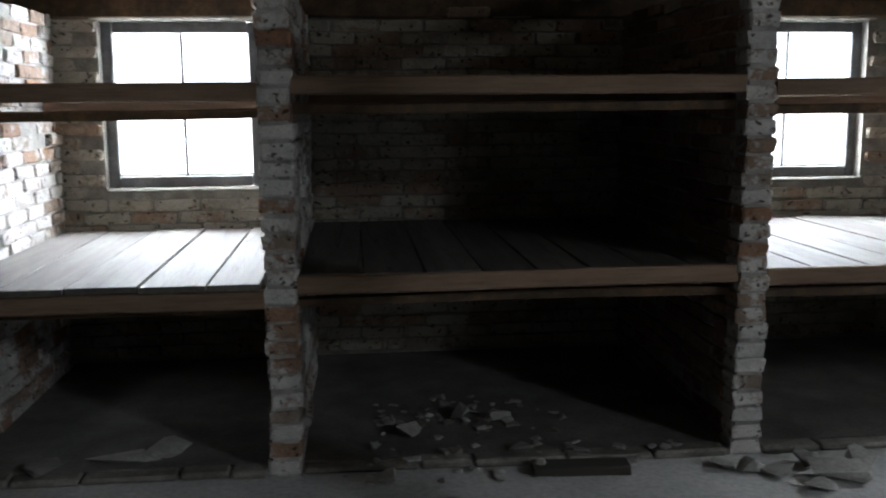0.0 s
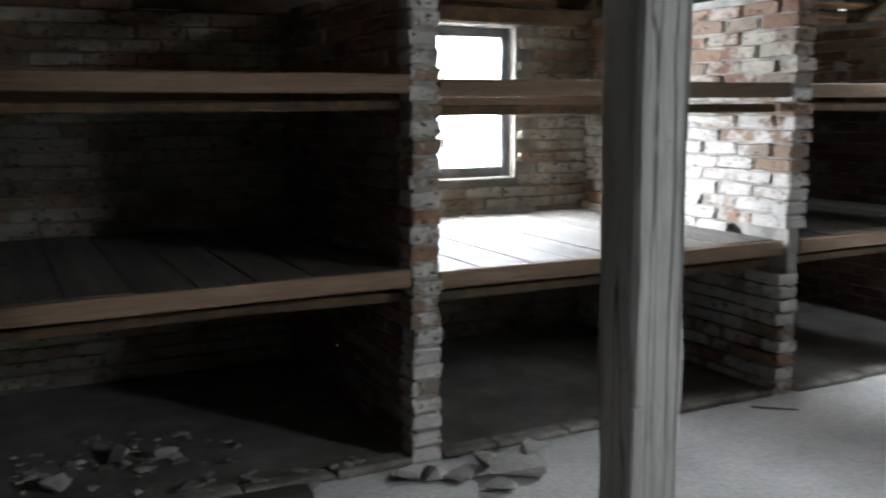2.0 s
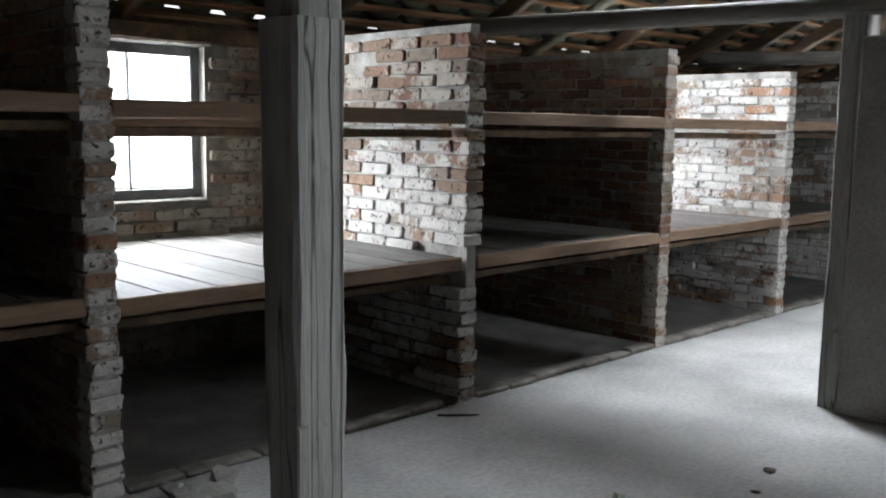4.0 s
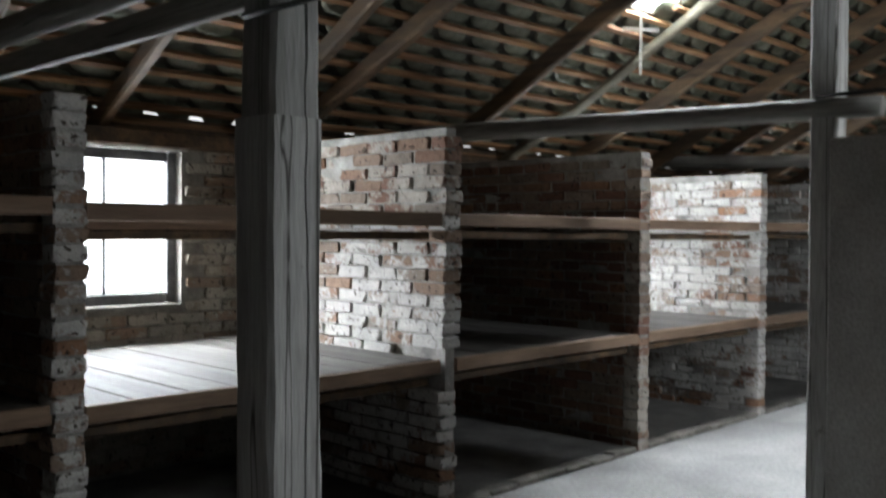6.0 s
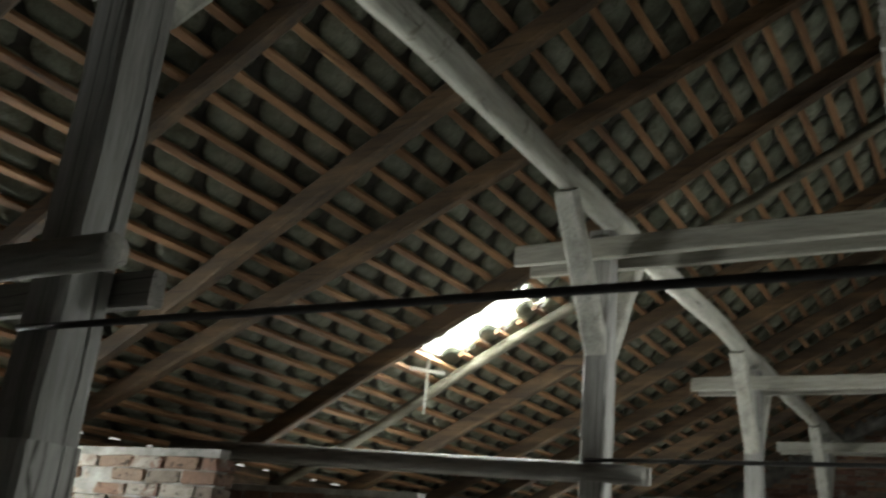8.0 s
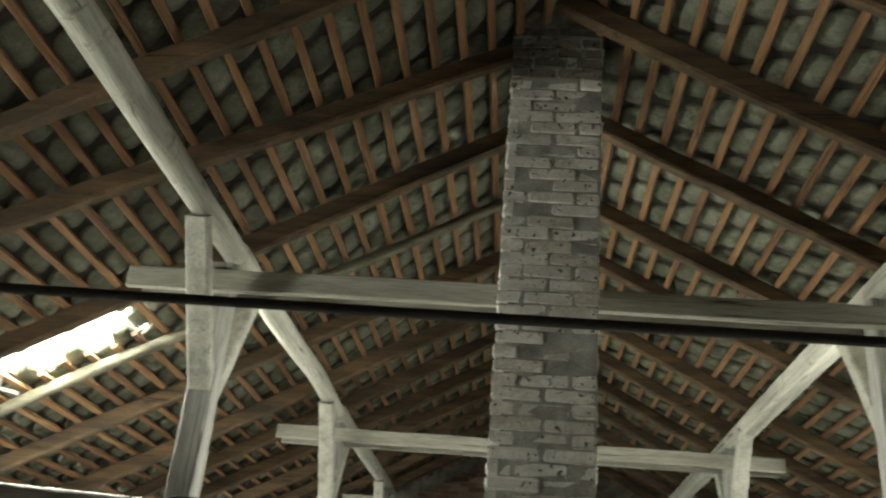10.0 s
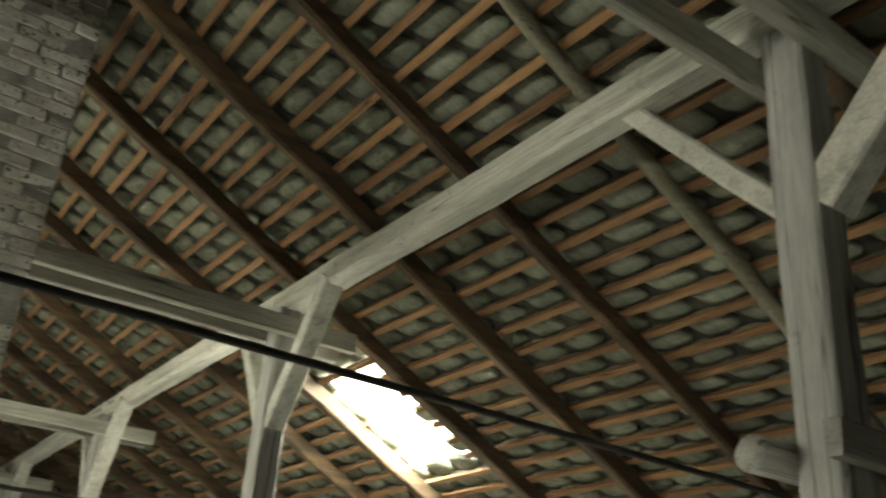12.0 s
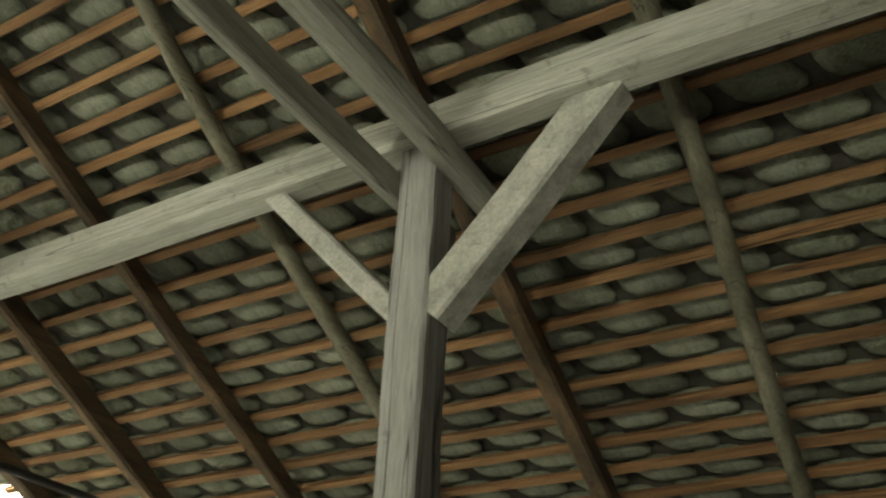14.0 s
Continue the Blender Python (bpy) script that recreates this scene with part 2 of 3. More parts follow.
M_RAFTER = wood("brown_rafter", (0.032, 0.02, 0.01), (0.08, 0.049, 0.024), (0.165, 0.1, 0.048), "y")
M_BATTEN = wood("brown_batten", (0.1, 0.048, 0.02), (0.22, 0.112, 0.048), (0.35, 0.195, 0.09), "x")
M_PLANK = wood("brown_bunk_rail", (0.12, 0.075, 0.045), (0.2, 0.13, 0.085), (0.27, 0.185, 0.125), "x", cracks=0.0)
M_BOARD = wood("dusty_bunk_board", (0.085, 0.078, 0.068), (0.13, 0.121, 0.108), (0.19, 0.18, 0.162), "y")
M_OLD_PLANK = wood("damp_black_plank", (0.02, 0.018, 0.015), (0.04, 0.035, 0.029), (0.07, 0.062, 0.05), "x")
M_FRAME = surface("dark_grey_window_paint", (0.05, 0.05, 0.052), (0.085, 0.085, 0.09), (0.14, 0.14, 0.145), 8, 70, 0.6, 0.3)
M_IRON = surface("black_iron", (0.012, 0.012, 0.012), (0.02, 0.02, 0.02), (0.04, 0.035, 0.03), 10, 80, 0.6, 0.3)
M_GRASS = surface("pale_gravel_and_grass", (0.28, 0.28, 0.2), (0.4, 0.39, 0.32), (0.52, 0.5, 0.44), 0.6, 12, 0.95, 0.4)
M_RUBBLE = surface("broken_concrete", (0.26, 0.25, 0.235), (0.36, 0.35, 0.33), (0.46, 0.45, 0.43), 6, 60, 0.93, 0.6, vary=0.3)


def glass_material(name, colour=(1, 1, 1), rough=0.0):
    m, nodes, links, bsdf = nodes_of(name)
    bsdf.inputs["Base Color"].default_value = (*colour, 1)
    bsdf.inputs["Transmission Weight"].default_value = 1.0
    bsdf.inputs["Roughness"].default_value = rough
    bsdf.inputs["IOR"].default_value = 1.45
    return m


M_GLASS = glass_material("window_glass")

# ---- ground, floor, walls ----
def slab(name, lo, hi, material, label, category, bevel=0.0):
    return thing(name, box(lo, hi, bevel), material, label, category, kind="structure")


ground = thing("ground", box((-400, -400, -0.4), (400, 400, -0.12)), M_GRASS, "pale gravel and grass outside the building", "ground", kind="structure")
slab("floor", (X0, SOUTH, -0.12), (X1, W, 0.0), M_FLOOR, "worn grey concrete floor with pale dusty patches", "floor")

WINDOWS = [(-1.66, -0.9), (1.96, 2.77), (5.85, 6.64), (9.8, 10.6)]
WZ0, WZ1 = 1.115, 1.935
JAMB = 0.065
WALL_TOP = 2.12
CHINK = (0.54, 0.562, 1.09, 1.102)  # a missing piece of joint that lets daylight through


def wall_with_windows(name, y_in, y_out, label, openings):
    """One long wall of blocks butted end to end, so that the openings go right through."""
    bm = bmesh.new()
    x = X0
    ya, yb = min(y_in, y_out), max(y_in, y_out)
    holes = [(a - JAMB, b + JAMB, WZ0 - JAMB, WZ1 + JAMB) for a, b in openings]
    if y_out > 0:
        holes = sorted(holes + [CHINK])
    for a, b, low, high in holes:
        add_box(bm, (x, ya, -0.12), (a, yb, WALL_TOP))
        add_box(bm, (a, ya, -0.12), (b, yb, low))
        add_box(bm, (a, ya, high), (b, yb, WALL_TOP))
        x = b
    add_box(bm, (x, ya, -0.12), (X1, yb, WALL_TOP))
    return thing(name, bm, M_MORTAR, label, "wall", kind="structure")


wall_north = wall_with_windows("wall_north", W + 0.012, W + 0.26, "grey limewashed brick outer wall with window openings", WINDOWS)
wall_south = wall_with_windows("wall_south", SOUTH - 0.012, SOUTH - 0.26, "limewashed brick outer wall with window openings", WINDOWS[2:])


def gable(name, x_in, x_out, label):
    bm = bmesh.new()
    pts = [(W + 0.26, -0.12), (W + 0.26, 2.32), (YR, ZR + 0.15), (SOUTH - 0.26, 2.32), (SOUTH - 0.26, -0.12)]
    a = [bm.verts.new((x_in, y, z)) for y, z in pts]
    b = [bm.verts.new((x_out, y, z)) for y, z in pts]
    bm.faces.new(a)
    bm.faces.new(b[::-1])
    for i in range(5):
        j = (i + 1) % 5
        bm.faces.new((a[j], a[i], b[i], b[j]))
    bmesh.ops.recalc_face_normals(bm, faces=bm.faces[:])
    return thing(name, bm, M_MORTAR, label, "wall", kind="structure")


gable_east = gable("wall_east", X1, X1 + 0.25, "bare red brick gable wall")
gable_west = gable("wall_west", X0 - 0.25, X0, "brick gable wall")


# ---- windows ----
def window(n, a, b, y_in, out):
    y = y_in + out * 0.1
    w = empty("window_%d" % n, "dark grey wooden window with clear panes set in the brick wall", "window", kind="structure")
    t = 0.062
    za, zb = WZ0, WZ1

    def bar(name, x0, x1, z0, z1, parent=w, deep=0.05):
        ys = sorted((y - deep / 2, y + deep / 2))
        return part(name, box((x0, ys[0], z0), (x1, ys[1], z1), 0.006), M_FRAME, parent)
    bar("frame_stile", a - t, a, za - t, zb + t)
    bar("frame_stile", b, b + t, za - t, zb + t)
    bar("frame_rail", a + 0.001, b - 0.001, za - t, za)
    bar("frame_rail", a + 0.001, b - 0.001, zb, zb + t)
    mid = (a + b) / 2
    bar("glazing_bar", mid - 0.009, mid + 0.009, za, zb, deep=0.03)
    for x0, x1 in ((a, mid - 0.009), (mid + 0.009, b)):
        pane = part("pane", box((x0, y - 0.002, za), (x1, y + 0.002, zb)), M_GLASS, w)
        pane.visible_shadow = False
    ys = sorted((y_in - out * 0.015, y_in + out * 0.07))
    part("window_sill", box((a - JAMB + 0.004, ys[0], za - JAMB - 0.02), (b + JAMB - 0.004, ys[1], za - JAMB - 0.001), 0.006), M_MORTAR, w)
    sky_lamp("window_daylight", ((a + b) / 2, y + out * 0.28, (za + zb) / 2 + 0.02), ((a + b) / 2, y - out * 0.72, (za + zb) / 2 - 0.46), 1.4, 1.0, 980 if out > 0 else 150)
    ys = sorted((y_in - out * 0.012, y_in + out * 0.06))
    part("lintel_board", box((a - 0.1, ys[0], zb + JAMB + 0.004), (b + 0.1, ys[1], zb + JAMB + 0.026), 0.004), M_COLLAR, w, "pale wooden strip over the window")
    return w


for i, (a, b) in enumerate(WINDOWS):
    window(i + 1, a, b, W, 1)
    if i > 1:
        window(i + 3, a, b, SOUTH, -1)


# ---- the roof frame ----
def slope_point(side, down, x, off=0.0):
    """A point on a roof slope: down along it from the ridge, off from the rafters' top, outwards."""
    c, s = math.cos(ANG), math.sin(ANG)
    return Vector((x, YR + side * (down * c + off * s), ZR - down * s + off * c))


SLOPE = (W + 0.3 - YR) / math.cos(ANG)
TILED = (W + 0.14 - YR) / math.cos(ANG)
WEST = [-8.7, -7.8, -6.9, -6.0, -5.1, -4.2, -3.3, -2.35, -1.4]
RAFTERS = {  # where each rafter meets the ridge and the eaves
    1: [(x, x) for x in WEST] + [(-0.45, -0.45), (0.5, 0.5), (1.36, 1.52), (2.28, 2.38), (3.3, 3.44), (4.4, 3.72), (5.26, 5.28), (6.18, 6.13), (7.2, 7.05)] + [(x, x) for x in (8.3, 9.2, 10.1, 11.0, 11.9, 12.8, 13.7)],
    -1: [(x, x) for x in WEST] + [(-0.6, -0.6), (0.22, 0.5), (1.24, 1.36), (2.21, 2.25), (3.16, 3.09), (4.03, 4.03), (5.06, 4.98), (6.14, 6.05), (7.05, 7.0)] + [(x, x) for x in (8.3, 9.2, 10.1, 11.0, 11.9, 12.8, 13.7)],
}
POLES = {(-1, 10), (-1, 12), (1, 16)}
TILE_W = 0.332
ROW = 0.178
GLASS_TILES = {1: (5.58, 6.0, 3.22, 4.1), -1: (5.4, 6.08, 3.2, 4.2)}

roof = empty("roof", "pitched roof of brown rafters and battens under pale concrete tiles", "roof", kind="structure")
for side in (1, -1):
    for i, (x, x_eaves) in enumerate(RAFTERS[side]):
        seed = i * 7 + (3 if side > 0 else 0)
        rng = random.Random(seed)
        wide, high = rng.uniform(0.075, 0.1), rng.uniform(0.11, 0.14)
        a = slope_point(side, 0.02, x, -high / 2)
        b = slope_point(side, SLOPE, x_eaves, -high / 2)
        up = slope_point(side, 0, 0, 1) - slope_point(side, 0, 0, 0)
        if (side, i) in POLES:
            part("rafter", log(a, b, 0.04, 0.046, seed, 0.009), M_POLE, roof, "mossy grey pole rafter", True)
            continue
        part("rafter", beam(a, b, wide, high, seed, 0.008, 0.3, 0.015, up), M_RAFTER, roof)
    rows = int(TILED / ROW) + 1
    for r in range(rows + 1):
        rng = random.Random(r * 13 + side)
        d = 0.08 + r * ROW
        up = slope_point(side, 0, 0, 1) - slope_point(side, 0, 0, 0)
        gx0, gx1, gd0, gd1 = GLASS_TILES[side]
        spans = [(X0, gx0 - 0.06), (gx1 + rng.uniform(-0.08, 0.06), X1)] if gd0 < d < gd1 + 0.02 else [(X0, X1)]
        for k, (xa, xb) in enumerate(spans):
            a, b = slope_point(side, d, xa, 0.0165), slope_point(side, d, xb, 0.0165)
            part("batten", beam(a, b, 0.045, 0.032, r + 40 * side + k, 0.004, 0.5, 0.004, up), M_BATTEN, roof)

ridge = part("ridge_board", box((X0, YR - 0.14, ZR + 0.075), (X1, YR + 0.14, ZR + 0.09)), M_TILE, roof)


def tile_mesh(seed, wide=0.8 * TILE_W, long=0.17):
    """The visible back of a tile: a slanting, slightly bellied plate; local x across, y up the slope, z outwards."""
    rng = random.Random(seed)
    nx, ny = 9, 6
    lean = 0.11 * TILE_W + rng.uniform(-0.012, 0.012)
    verts, faces = [], []
    for layer in (0, 1):
        for j in range(ny):
            for i in range(nx):
                u, w = i / (nx - 1) * 2 - 1, j / (ny - 1) * 2 - 1
                x = u * (1 - 0.2 * w ** 4 - (0.12 * max(0, w) ** 2 if u > 0 else 0)) * wide / 2 + lean * w
                y = w * (1 - 0.14 * u ** 4) * long / 2 - long / 2
                belly = (1 - abs(u) ** 2.6) * (1 - abs(w) ** 2.6)
                z = -0.024 * belly + rng.uniform(-0.003, 0.003) + 0.008 * w if layer == 0 else 0.014
                verts.append((x, y, z))
    n = nx * ny
    for j in range(ny - 1):
        for i in range(nx - 1):
            q = j * nx + i
            faces.append((q, q + nx, q + nx + 1, q + 1))
    rim = list(range(nx)) + [j * nx + nx - 1 for j in range(1, ny)] + [(ny - 1) * nx + i for i in range(nx - 2, -1, -1)] + [j * nx for j in range(ny - 2, 0, -1)]
    for p, q in zip(rim, rim[1:] + rim[:1]):
        faces.append((p, q, n + q, n + p))
    used = {v: k for k, v in enumerate(sorted({v for f in faces for v in f}))}
    return [verts[v] for v in used], [tuple(used[v] for v in f) for f in faces]


TILE_KINDS = [tile_mesh(k) for k in range(6)]


def tiles(side, near):
    """All tiles of one slope: those over a stretch of the plan are pieces of their own, the rest one mesh."""
    shared = []
    for k, (verts, faces) in enumerate(TILE_KINDS):
        me = bpy.data.meshes.new("roof_tile")
        me.from_pydata(verts, [], faces)
        me.materials.append(M_TILE)
        for poly in me.polygons:
            poly.use_smooth = True
        shared.append(me)
    all_verts, all_faces = [], []
    rng = random.Random(5 + side)
    gx0, gx1, gd0, gd1 = GLASS_TILES[side]
    rows = int(TILED / ROW) + 1
    count = 0
    # columns: across, up the slope, outwards
    up_slope = (slope_point(side, 0, 0) - slope_point(side, 1, 0)).normalized()
    out = (slope_point(side, 0, 0, 1) - slope_point(side, 0, 0, 0)).normalized()
    across = up_slope.cross(out)
    for r in range(rows + 1):
        d = 0.08 + r * ROW
        x = X0 + 0.1 + (TILE_W / 2 if r % 2 else 0.0)
        while x < X1 - 0.1:
            k = rng.randrange(6)
            tilt = radians(rng.uniform(-2.0, 2.0))
            up = up_slope * math.cos(tilt) - out * -math.sin(tilt) * -1
            nrm = across.cross(up)
            roll = rng.uniform(-0.04, 0.04)
            m = Matrix.Translation(slope_point(side, d + 0.004, x + rng.uniform(-0.012, 0.012), 0.072 + rng.uniform(0, 0.006)))
            m = m @ Matrix((across, up, nrm)).transposed().to_4x4() @ Matrix.Rotation(roll, 4, "Z")
            mid = d + 0.1
            if r == rows and rng.random() < 0.4:
                x += TILE_W
                continue
            if not (gx0 < x < gx1 and gd0 < mid < gd1):
                if near[0] < x < near[1] and near[2] < d < near[3] and count < 298:
                    ob = new("roof_tile", shared[k])
                    ob.parent = roof
                    ob.matrix_basis = m
                    count += 1
                else:
                    base = len(all_verts)
                    verts, faces = TILE_KINDS[k]
                    all_verts.extend(m @ Vector(v) for v in verts)
                    all_faces.extend(tuple(base + q for q in f) for f in faces)
            x += TILE_W
    # added dark sheet: closes the slope and paints the shade between the tiles
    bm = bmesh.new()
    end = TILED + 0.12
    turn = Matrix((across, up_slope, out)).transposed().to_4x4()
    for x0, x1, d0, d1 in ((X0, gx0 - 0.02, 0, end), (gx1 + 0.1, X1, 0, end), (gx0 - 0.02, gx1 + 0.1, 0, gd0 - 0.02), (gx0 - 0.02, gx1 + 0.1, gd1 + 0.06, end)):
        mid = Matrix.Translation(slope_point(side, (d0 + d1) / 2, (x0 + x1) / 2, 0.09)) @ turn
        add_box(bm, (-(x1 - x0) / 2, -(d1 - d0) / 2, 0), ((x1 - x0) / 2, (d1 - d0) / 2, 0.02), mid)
    part("tile_course", bm, M_TILE_SHADE, roof, "dark sheet behind the roof tiles giving the shade in their gaps")
    me = bpy.data.meshes.new("roof_tiles")
    me.from_pydata([tuple(v) for v in all_verts], [], all_faces)
    me.materials.append(M_TILE)
    for poly in me.polygons:
        poly.use_smooth = True
    ob = new("roof_tiles", me)
    ob.parent = roof
    tagged(ob, kind="stuff")
    pane = part("glass_tile", box((-(gx1 - gx0) / 2 - 0.1, -(gd1 - gd0) / 2 - 0.05, 0.06), ((gx1 - gx0) / 2 + 0.1, (gd1 - gd0) / 2 + 0.05, 0.066)), M_GLASS, roof, "clear glass tiles letting daylight in")
    pane.matrix_basis = Matrix.Translation(slope_point(side, (gd0 + gd1) / 2, (gx0 + gx1) / 2)) @ Matrix((across, up_slope, out)).transposed().to_4x4()
    pane.visible_shadow = False
    c = slope_point(side, (gd0 + gd1) / 2, (gx0 + gx1) / 2, 0.135)
    lamp = sky_lamp("glass_tile_daylight", c, slope_point(side, (gd0 + gd1) / 2, (gx0 + gx1) / 2, -1), gx1 - gx0 + 0.6, gd1 - gd0 + 0.3, 1400)


# ---- trusses: post, braces, collar pair, tie log ----
def split_shaft(x, y, size, z0, z1, seed, crack=0.012):
    """An upright hewn shaft with worn corners and a long drying crack wandering down two of its faces."""
    bm = bmesh.new()
    n = max(3, int((z1 - z0) / 0.07))
    rings = []
    for i in range(n + 1):
        z = z0 + (z1 - z0) * i / n
        h = size / 2 + noise.noise((seed * 2.7, z * 1.6, 3.0)) * 0.007
        ox, oy = noise.noise((seed * 1.3, z * 0.8, 0)) * 0.008, noise.noise((seed * 1.9, z * 0.8, 9)) * 0.008
        c = 0.012 + 0.008 * noise.noise((seed, z * 4.0, 1.0))
        g = 0.18 * size + 0.012 * noise.noise((seed * 0.7, z * 2.2, 4.0))
        k = noise.noise((seed * 1.1, z * 1.1, 6.0))
        w = max(0.0015, crack * (0.35 + 0.7 * k))
        d = 0.004 + w * 3.2
        section = [(-h + c, -h), (g - w, -h), (g, -h + d), (g + w, -h), (h - c, -h), (h, -h + c), (h, h - c), (h - c, h), (g + w, h), (g, h - d), (g - w, h), (-h + c, h), (-h, h - c), (-h, -h + c)]
        rings.append([bm.verts.new((x + ox + a + noise.noise((a * 40, b * 40, z * 9 + seed)) * 0.004, y + oy + b + noise.noise((b * 40 + 7, a * 40, z * 9 + seed)) * 0.004, z)) for a, b in section])
    for q, t in zip(rings, rings[1:]):
        for i in range(14):
            j = (i + 1) % 14
            bm.faces.new((q[i], q[j], t[j], t[i]))
    bm.faces.new(rings[0][::-1])
    bm.faces.new(rings[-1])
    bmesh.ops.recalc_face_normals(bm, faces=bm.faces[:])
    return bm


def post(x, y, size, top, seed, spliced=0.0):
    t = empty("timber_post", "square weathered grey timber post with long drying cracks", "post", "roof posts")
    if spliced:
        part("lower_shaft", split_shaft(x - 0.006, y - 0.008, size + 0.012, 0, spliced, seed), M_POST, t)
        part("upper_shaft", split_shaft(x + 0.004, y, size - 0.004, spliced, top, seed, 0.009), M_POST, t)
        part("splice_block", box((x - size / 2 - 0.014, y - size / 2 - 0.02, 0.45), (x - size / 2 + 0.026, y - size / 2 - 0.002, 0.8), 0.005), M_POST, t, "small grey wooden block let into the post")
    else:
        part("shaft", split_shaft(x, y, size, 0, top, seed, 0.006), M_POST, t)
    return t


def truss(x, y, seed, size=0.15, spliced=0.0, reach=0.6):
    """A post that carries a purlin, with its two braces along the purlin."""
    t = post(x, y, size, 3.64, seed, spliced)
    for k, s in enumerate((1, -1)):
        wide = 0.1 if reach < 0.7 else (0.085, 0.15)[k]
        part("brace", beam((x + s * 0.05, y, 2.88 if reach < 0.7 else 2.96), (x + s * reach, y, 3.69), wide, 0.13, seed + 20 + k, 0.006, 0.2, 0.012, (0, 1, 0)), M_BRACE, t)
    return t


LEFT_POSTS = [(1.16, 1.56, 0.14), (4.9, 1.76, 0.15), (8.75, 1.75, 0.15), (12.6, 1.75, 0.15)]
RIGHT_POSTS = [(1.21, -2.13, 0.155), (4.92, -2.05, 0.15), (8.75, -2.05, 0.15), (12.6, -2.05, 0.15)]
for i, (x, y, size) in enumerate(LEFT_POSTS):
    truss(x, y, 11 + i, size, 1.77 if i == 0 else 0.0)
for i, (x, y, size) in enumerate(RIGHT_POSTS):
    truss(x, y, 31 + i, size, 0.0, 0.73 if i == 0 else 0.6)


def purlin(x0, x1, y, z0, z1, seed, round_log):
    bm = log((x0, y, z0), (x1, y, z1), 0.085, 0.078, seed, 0.007) if round_log else beam((x0, y, z0), (x1, y, z1), 0.15, 0.16, seed, 0.006, 0.3, 0.02)
    return thing("purlin", bm, M_LOG_X, "pale limewashed %s purlin carried by the posts" % ("round log" if round_log else "squared timber"), "beam", "purlins", smooth=round_log)


for y, posts, seed in ((YL, LEFT_POSTS, 3), (YS, RIGHT_POSTS, 4)):
    xs = [X0 + 0.02] + [p[0] for p in posts] + [X1 - 0.02]
    for i, (a, b) in enumerate(zip(xs, xs[1:])):
        purlin(a + (0.1 if i else 0), b + (0.1 if i < len(xs) - 2 else 0), y, 3.77 if seed == 3 else 3.715, 3.77 if seed == 3 else 3.715, seed * 10 + i, seed == 3)

for i, (p, q) in enumerate(zip(LEFT_POSTS, RIGHT_POSTS)):
    for s in (-1, 1):
        if i == 0 and s < 0:
            bm = log((p[0] - 0.12, 2.3, 3.53), (q[0] - 0.1, -2.47, 3.56), 0.07, 0.06, 77, 0.008)
        else:
            bm = beam((p[0] + s * 0.12, 2.3, 3.5), (q[0] + s * 0.12, -2.5, 3.5), 0.05, 0.13, 60 + i * 2 + s, 0.005, 0.3, 0.008)
        thing("collar_beam", bm, M_COLLAR, "pale collar beam spanning the roof between the posts", "beam", "collar beams")

TIE = "peeled grey log tying the post to the outer wall"
thing("tie_log", log((1.0, W + 0.1, 2.16), (1.03, 1.27, 2.14), 0.052, 0.04, 90, 0.006), M_LOG_Y, TIE, "beam", "tie logs", smooth=True)
thing("tie_plank", beam((1.25, W + 0.1, 2.16), (1.255, 1.38, 2.135), 0.04, 0.085, 93, 0.004, 0.3, 0.006), M_LOG_Y, "sawn grey plank tying the post to the outer wall", "beam", "tie logs")
for i, (x, y, size) in enumerate(LEFT_POSTS[1:]):
    thing("tie_log", log((x - 0.06, W + 0.1, 2.28), (x - 0.06, y - 0.3, 2.19), 0.062, 0.052, 95 + i, 0.006), M_LOG_Y, TIE, "beam", "tie logs", smooth=True)
for i, (x, y, size) in enumerate(LEFT_POSTS[1:]):
    thing("tie_plank", beam((x + 0.11, W + 0.1, 2.26), (x + 0.11, y - 0.28, 2.19), 0.045, 0.1, 180 + i, 0.004, 0.3, 0.006), M_LOG_Y, "sawn grey plank tying the post to the outer wall", "beam", "tie logs")
for i, (x, y, size) in enumerate(RIGHT_POSTS):
    thing("tie_log", log((x + 0.13, SOUTH - 0.1, 2.2), (x + 0.13, y + 0.22, 2.18), 0.06, 0.055, 85 + i, 0.006), M_LOG_Y, TIE, "beam", "tie logs", smooth=True)
    thing("tie_plank", beam((x - 0.12, SOUTH - 0.1, 2.2), (x - 0.12, y + 0.2, 2.18), 0.05, 0.1, 80 + i, 0.004, 0.3, 0.006), M_LOG_Y, "sawn grey plank tying the post to the outer wall", "beam", "tie logs")

thing("tie_rod", log((1.085, 1.6, 2.01), (1.16, -2.1, 2.01), 0.008, 0.008, 1, 0.001, 8, 0.4), M_IRON, "thin black iron rod stretched between two posts", "rod", "tie rods", smooth=True)
thing("tie_rod", log((4.8, 1.79, 2.25), (4.8, -2.13, 2.27), 0.012, 0.012, 2, 0.001, 8, 0.4), M_IRON, "thin black iron rod stretched between two posts", "rod", "tie rods", smooth=True)


# ---- chimney ----
CH = (4.27, 4.67, -0.42, 0.05)


def stack():
    return thing("chimney", box((CH[0] + 0.005, CH[2] + 0.005, 0), (CH[1] - 0.005, CH[3] - 0.005, ZR + 0.06)), M_MORTAR_WASH, "pale limewashed brick chimney rising to the ridge", "chimney")


chimney = stack()
# ---- low plastered wall beside the second post ----
thing("partition_wall", box((4.76, 0.5, 0), (4.9, 1.7, 2.02), 0.012), M_PLASTER, "low grey plastered brick wall between the posts", "wall", kind="structure")


